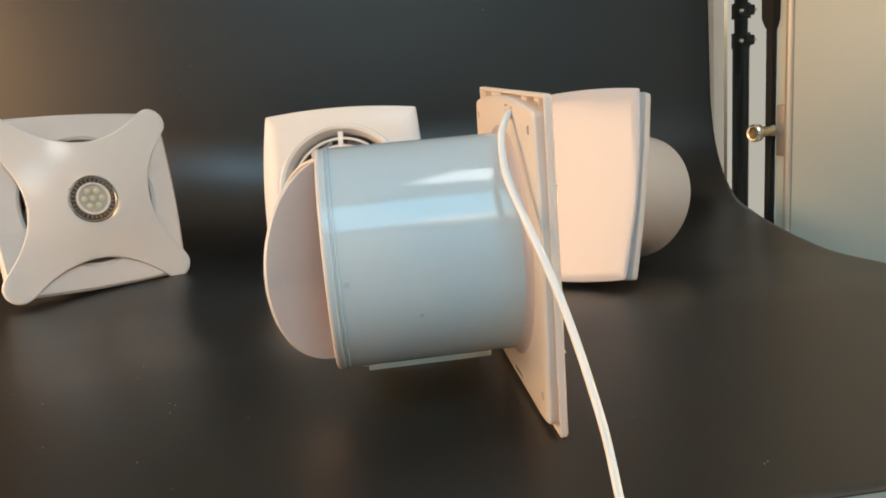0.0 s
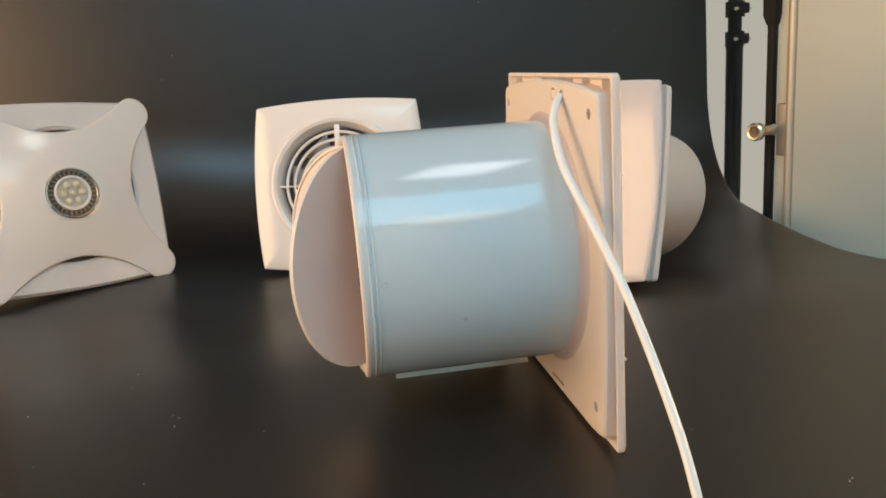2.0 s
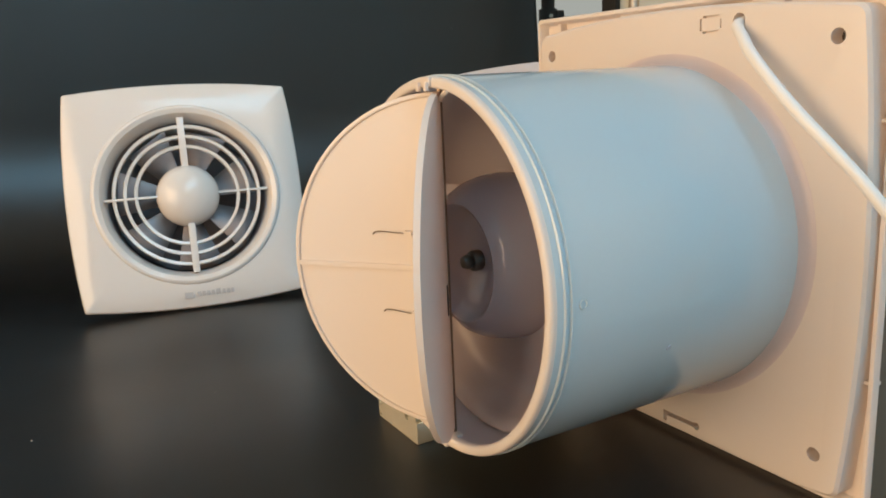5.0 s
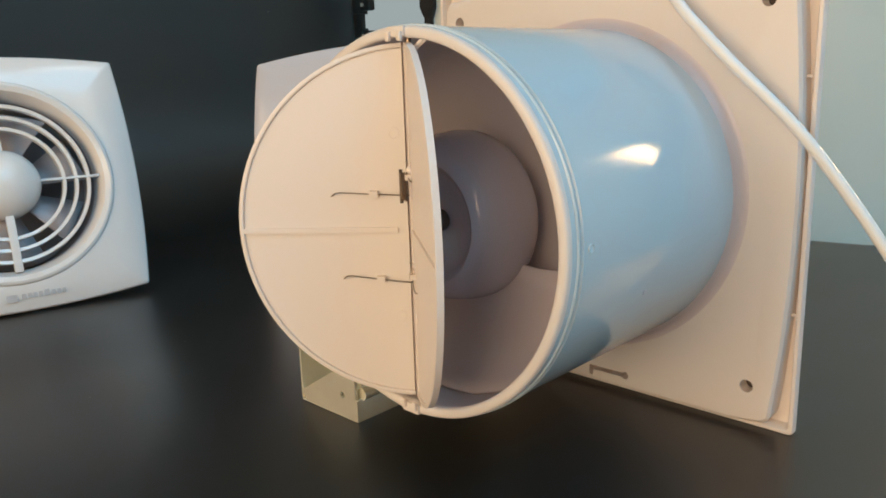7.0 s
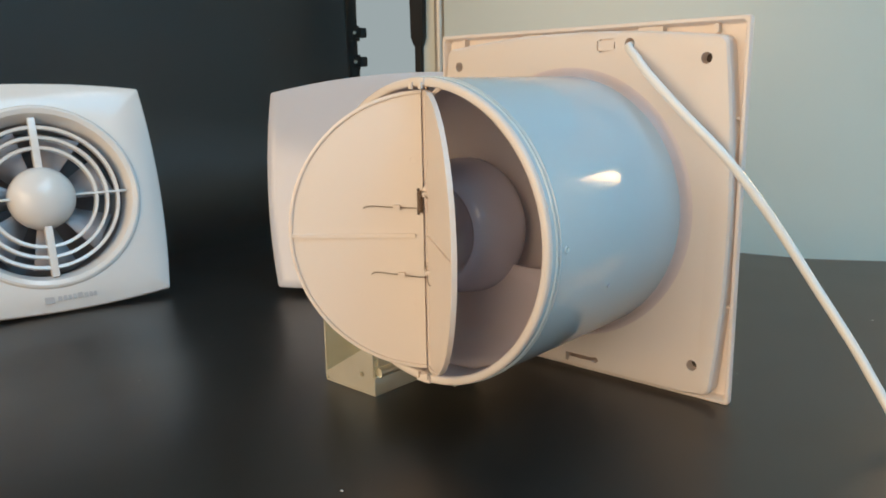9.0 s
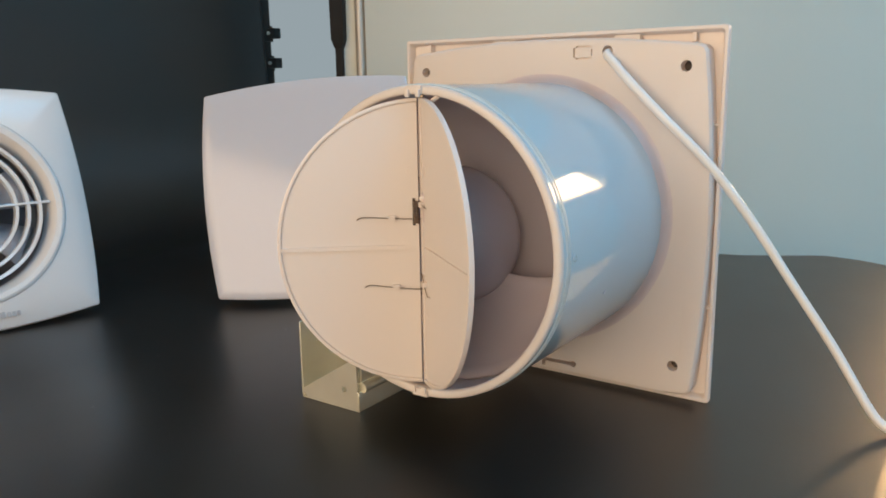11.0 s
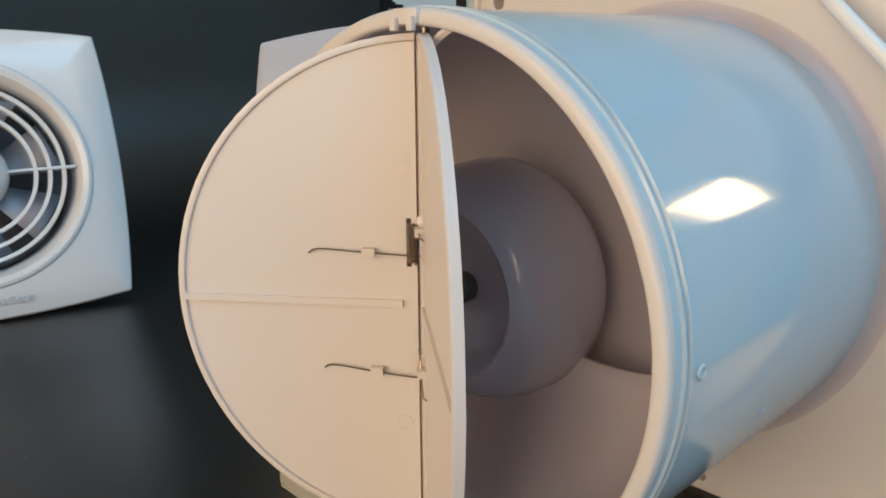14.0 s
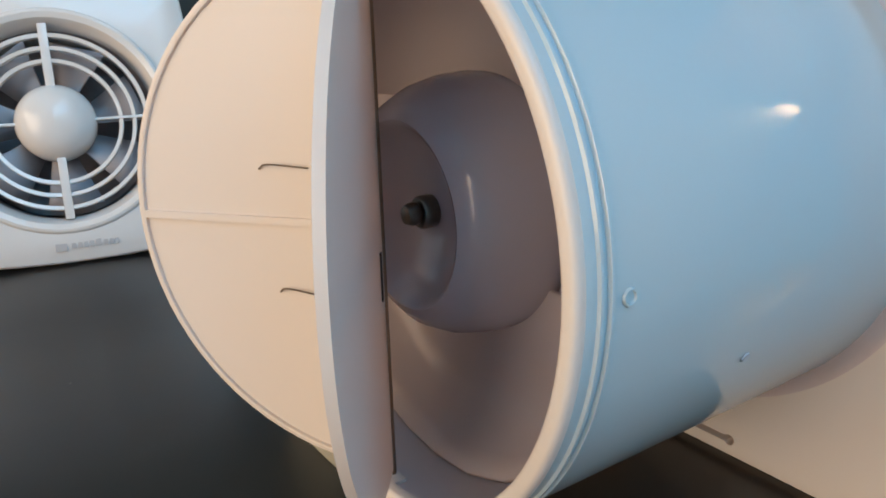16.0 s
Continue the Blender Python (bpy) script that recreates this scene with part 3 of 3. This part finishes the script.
def fan_back(fan, half, R, depth, cz):
    """Body behind a cover: a base plate and a round duct, along +y."""
    base = bulged(half - 0.008, 0.004, 0.006, 8, 4)
    hole = [math.atan2(z, x) for x, z in base]

    def bore(y):
        return [((R + 0.001) * math.cos(a), y, cz + (R + 0.001) * math.sin(a)) for a in hole]

    part("base_plate", loft([bore(0.012), ring3(base, 0.012, 0, cz, half), ring3(base, 0.026, 0, cz, half), bore(0.026), bore(0.012)], False, False), ABS, fan)
    part("duct", lathe([(R - 0.003, 0.03), (R - 0.003, depth), (R, depth), (R, 0.034), (R + 0.003, 0.026)], (0, cz), 72), GLOSS, fan, smooth=50)


def build_grille_fan():
    m = pose(-0.4602, -0.1263, -0.0216, -14.8, 0.2, 79.0)
    fan = thing("grille_fan", "white extractor fan with a round ringed grille, leaning back", "extractor fan", m)
    h, cz = 0.0995, 0.1055
    out = bulged(h, 0.006, 0.003, 14, 5)
    ang = [math.atan2(z, x) for x, z in out]

    def circle(r, y):
        return [(r * math.cos(a), y, cz + r * math.sin(a)) for a in ang]

    loops = [ring3(out, 0.012, -0.001, cz, h), ring3(out, 0.001, 0.0, cz, h), ring3(out, -0.001, -0.0012, cz, h), ring3(out, -0.0030, -0.006, cz, h)] + [[tuple(Vector(a).lerp(Vector(b), u)) for a, b in zip(ring3(out, -0.0030 - 0.0035 * u, -0.006, cz, h), circle(0.0840, -0.0065))] for u in (0.2, 0.4, 0.6, 0.8)] + [circle(0.0840, -0.0065), circle(0.0825, -0.0085), circle(0.0805, -0.0092), circle(0.0765, -0.0075), circle(0.0725, 0.002), circle(0.0712, 0.012)]
    cover = part("cover", loft(loops, False, False), COVER, fan, "white cover with bowed edges and a round opening", smooth=30)
    for r in (0.0455, 0.0550, 0.0645):
        part("grille_ring", lathe([(r - 0.0016, -0.0035), (r + 0.0010, -0.0042), (r + 0.0016, -0.003), (r + 0.0016, 0.003), (r - 0.0016, 0.003), (r - 0.0016, -0.0035)], (0, cz), 72), COVER, fan)
    hub = part("hub_cap", lathe([(0.0, -0.018), (0.008, -0.0175), (0.016, -0.0152), (0.0225, -0.011), (0.0270, -0.0045), (0.0285, 0.002), (0.0285, 0.010)], (0, cz), 56), COVER, fan, "glossy white domed hub cap")
    for x0, x1, z0, z1 in ((-0.0032, 0.0032, 0.026, 0.073), (-0.0032, 0.0032, -0.073, -0.026), (0.026, 0.073, -0.0011, 0.0011), (-0.073, -0.026, -0.0011, 0.0011)):
        part("spoke", box(x0, x1, -0.0046, 0.004, cz + z0, cz + z1, 0.0006), COVER, fan)
    for k in range(7):
        a = radians(360 / 7 * k)
        bm = bmesh.new()
        for i in range(5):
            q = 0.024 + 0.042 * i / 4
            for j, y in enumerate((0.012, 0.028)):
                t = a + (0.0 if j == 0 else 0.62)
                bm.verts.new((q * math.cos(t), y, cz + q * math.sin(t)))
        bm.verts.ensure_lookup_table()
        for i in range(4):
            bm.faces.new([bm.verts[w] for w in (2 * i, 2 * i + 1, 2 * i + 3, 2 * i + 2)])
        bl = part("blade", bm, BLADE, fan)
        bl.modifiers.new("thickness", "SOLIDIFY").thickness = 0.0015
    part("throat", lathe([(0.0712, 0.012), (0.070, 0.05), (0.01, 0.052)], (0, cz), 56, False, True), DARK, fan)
    fan_back(fan, h, 0.072, 0.10, cz)
    printed_mark(cover, 0.016, -0.0054, 0.0125, 1.0)
    return fan


def build_panel_fan():
    m = pose(-0.2784, 0.0932, -0.0167, -16.5, -5.0, 34.6)
    fan = thing("panel_fan", "white extractor fan with a flat bowed front panel, leaning back", "extractor fan", m)
    h, cz = 0.0975, 0.1070
    out = bulged(h, 0.0065, 0.003, 14, 5)
    loops = [ring3(out, 0.004, -0.002, cz, h), ring3(out, 0.002, 0.0, cz, h), ring3(out, 0.0, -0.0003, cz, h), ring3(out, -0.0010, -0.002, cz, h)] + [ring3(out, -0.0010 - 0.0012 * (1 - (1 - u) ** 2), -0.002 - 0.096 * u, cz, h) for u in (0.08, 0.2, 0.35, 0.5, 0.7, 0.9, 1.0)]
    part("front_panel", loft(loops), PANEL, fan, "smooth glossy cool white front panel")
    body = bulged(h - 0.009, 0.004, 0.004, 10, 4)
    part("air_gap_body", loft([ring3(body, 0.0042, 0, cz, h), ring3(body, 0.0145, 0, cz, h)]), STRIP, fan, "blue-grey recessed body")
    back = bulged(h - 0.001, 0.003, 0.004, 10, 4)
    part("base_plate", loft([ring3(back, 0.0147, -0.001, cz, h), ring3(back, 0.0160, 0, cz, h), ring3(back, 0.0225, 0, cz, h), ring3(back, 0.0240, -0.003, cz, h)]), ABS, fan)
    R, cz = 0.0735, cz + 0.0050
    part("duct", lathe([(R - 0.003, 0.03), (R - 0.003, 0.146), (R - 0.001, 0.148), (R, 0.146), (R, 0.034), (R + 0.003, 0.0242)], (0, cz), 80), ABS, fan, "white round duct tube", smooth=50)
    part("duct_end", lathe([(R - 0.003, 0.143), (0.01, 0.143)], (0, cz), 48, False, True), ABS, fan)
    return fan


def star_outline(tip, waist, rt, n=16, nt=10):
    """Outline (x, z) of a four-pointed cover: hollow curved sides and round tips."""
    pts = []
    for k in range(4):
        a = math.pi / 4 + k * math.pi / 2
        c, s = math.cos(a), math.sin(a)
        lobe = [(tip - rt + rt * math.cos(b), rt * math.sin(b)) for b in np.linspace(-math.pi * 0.46, math.pi * 0.46, nt)]
        pts += [(x * c - z * s, x * s + z * c) for x, z in lobe]
        # hollow side to the next tip
        x1, z1 = lobe[-1]
        p = (x1 * c - z1 * s, x1 * s + z1 * c)
        a2 = a + math.pi / 2
        x0, z0 = lobe[0]
        q = (x0 * math.cos(a2) - z0 * math.sin(a2), x0 * math.sin(a2) + z0 * math.cos(a2))
        am = a + math.pi / 4
        w = (waist * math.cos(am), waist * math.sin(am))
        ctrl = (2 * w[0] - (p[0] + q[0]) / 2, 2 * w[1] - (p[1] + q[1]) / 2)
        for i in range(1, n):
            u = i / n
            pts.append(tuple((1 - u) ** 2 * p[d] + 2 * u * (1 - u) * ctrl[d] + u * u * q[d] for d in (0, 1)))
    return pts


def build_star_fan():
    m = pose(-0.4396, -0.4222, -0.0109, -13.4, 3.3, 123.0)
    fan = thing("star_fan", "white extractor fan with a star-shaped cover and round lamp", "extractor fan", m)
    h, cz = 0.1035, 0.112
    # rim plate with a round opening
    out = bulged(h, 0.004, 0.006, 14, 5)
    ang = [math.atan2(z, x) for x, z in out]

    def circle(r, y):
        return [(r * math.cos(a), y, cz + r * math.sin(a)) for a in ang]

    loops = [ring3(out, 0.012, -0.001, cz, h), ring3(out, -0.002, 0.0, cz, h), ring3(out, -0.006, -0.003, cz, h), circle(0.080, -0.008), circle(0.076, -0.006), circle(0.072, 0.004), circle(0.070, 0.016)]
    rim = part("rim_plate", loft(loops, False, False), RIM, fan, "white rim plate behind the star", smooth=30)
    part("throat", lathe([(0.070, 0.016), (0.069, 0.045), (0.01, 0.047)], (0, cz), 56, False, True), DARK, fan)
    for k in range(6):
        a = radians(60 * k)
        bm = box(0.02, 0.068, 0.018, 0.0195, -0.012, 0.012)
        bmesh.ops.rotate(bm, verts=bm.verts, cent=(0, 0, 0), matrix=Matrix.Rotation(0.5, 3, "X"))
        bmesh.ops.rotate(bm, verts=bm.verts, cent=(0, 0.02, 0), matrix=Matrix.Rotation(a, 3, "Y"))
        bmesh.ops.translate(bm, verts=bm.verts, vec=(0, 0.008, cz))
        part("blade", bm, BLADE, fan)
    st = star_outline(0.1480, 0.0710, 0.0190)

    def dome(rho):
        s_ = rho - 0.069
        return -0.0255 + 0.0095 * (rho / 0.069) ** 2 if s_ < 0 else -0.016 + 0.085 * s_ + 0.0036 * (1 - math.exp(-s_ / 0.019))

    def sring(f, dy=0.0):
        # the outline at the rim, turning into a circle towards the lamp
        w = min(1.0, max(0.0, (0.95 - f) / 0.45))
        w = w * w * (3 - 2 * w)
        ring = []
        for x, z in st:
            rho = math.hypot(x, z)
            k = f * ((1 - w) + w * 0.072 / rho)
            ring.append((x * k, dome(rho * k) + dy, z * k + cz))
        return ring

    loops = [sring(0.97, 0.004), sring(0.995, 0.0034), sring(1.0, 0.0024), sring(0.997, 0.0014), sring(0.99, 0.0006), sring(0.982, 0.00015)] + [sring(f) for f in (0.97, 0.93, 0.85, 0.75, 0.65, 0.55, 0.45, 0.38)]
    star = part("star_cover", loft(loops), STAR, fan, "glossy white four-pointed cover", smooth=35)
    for k in range(4):
        a = math.pi / 4 + k * math.pi / 2
        post(0.10 * math.cos(a), cz + 0.10 * math.sin(a), 0.005, -0.0085, -0.004, COVER, "standoff", fan)
    # lamp
    y = -0.0250
    lamp = part("lamp", lathe([(0.0285, y + 0.003), (0.0285, y - 0.0012), (0.0272, y - 0.0020), (0.0258, y - 0.0012), (0.0250, y + 0.0005)], (0, cz), 48), CHROME, fan, "chrome-ringed round lamp")
    part("vent_ring", lathe([(0.0252, y - 0.0004), (0.0190, y - 0.0004)], (0, cz), 48), RUBBER, lamp)
    for k in range(28):
        a = 2 * math.pi * k / 28
        bm = box(0.0196, 0.0246, y - 0.0016, y - 0.0002, -0.0006, 0.0006)
        bmesh.ops.rotate(bm, verts=bm.verts, cent=(0, 0, 0), matrix=Matrix.Rotation(a, 3, "Y"))
        bmesh.ops.translate(bm, verts=bm.verts, vec=(0, 0, cz))
        part("vent_fin", bm, SHAFT, lamp, smooth=0)
    part("inner_ring", lathe([(0.0196, y - 0.0002), (0.0194, y - 0.0028), (0.0182, y - 0.0034), (0.0168, y - 0.0026), (0.0164, y - 0.0008)], (0, cz), 48), COVER, lamp)
    part("reflector", lathe([(0.0166, y - 0.0008), (0.002, y - 0.0004)], (0, cz), 40, False, True), LEDBASE, lamp)
    for k in range(7):
        a = 2 * math.pi * k / 6
        q = 0.0 if k == 6 else 0.0102
        part("led_lens", lathe([(0.0, y - 0.0036), (0.0022, y - 0.0033), (0.0036, y - 0.0022), (0.0040, y - 0.0006)], (q * math.cos(a), cz + q * math.sin(a)), 16), LENS, lamp)
    fan_back(fan, h, 0.072, 0.095, cz)
    printed_mark(rim, 0.012, -0.0068, cz - 0.086, 0.8)
    return fan


def build_dust():
    """Pale specks of dust on the vinyl."""
    rng = random.Random(4)
    spots = [(-0.030, -0.260), (-0.026, -0.256), (-0.014, -0.255), (0.013, -0.199), (0.06, -0.26), (-0.12, -0.30), (0.11, -0.30), (0.16, 0.10), (0.10, -0.23), (-0.06, -0.36), (0.12, 0.22), (-0.20, -0.28), (0.02, -0.33)]
    bm = bmesh.new()
    for x, y in spots:
        for _ in range(rng.choice((1, 1, 2))):
            bx, by, r = x + rng.uniform(-0.002, 0.002), y + rng.uniform(-0.002, 0.002), rng.uniform(0.0003, 0.0006)
            a = rng.uniform(0, 3.1)
            z0 = sheet_height(bx, by)
            loops = [[(bx + q * r * math.cos(a + k * math.pi / 3) * 1.8, by + q * r * math.sin(a + k * math.pi / 3), z0 + z) for k in range(6)] for q, z in ((1, 0), (0.6, 0.0003))]
            loft(loops, True, True, bm)
    tagged(part("dust_specks", bm, DUST), "pale dust specks lying on the black vinyl", "dust", kind="stuff")


build_room()
build_sheet()
build_table()
build_door()
build_stand()
build_big_fan()
build_bracket()
build_panel_fan()
build_grille_fan()
build_star_fan()
build_dust()
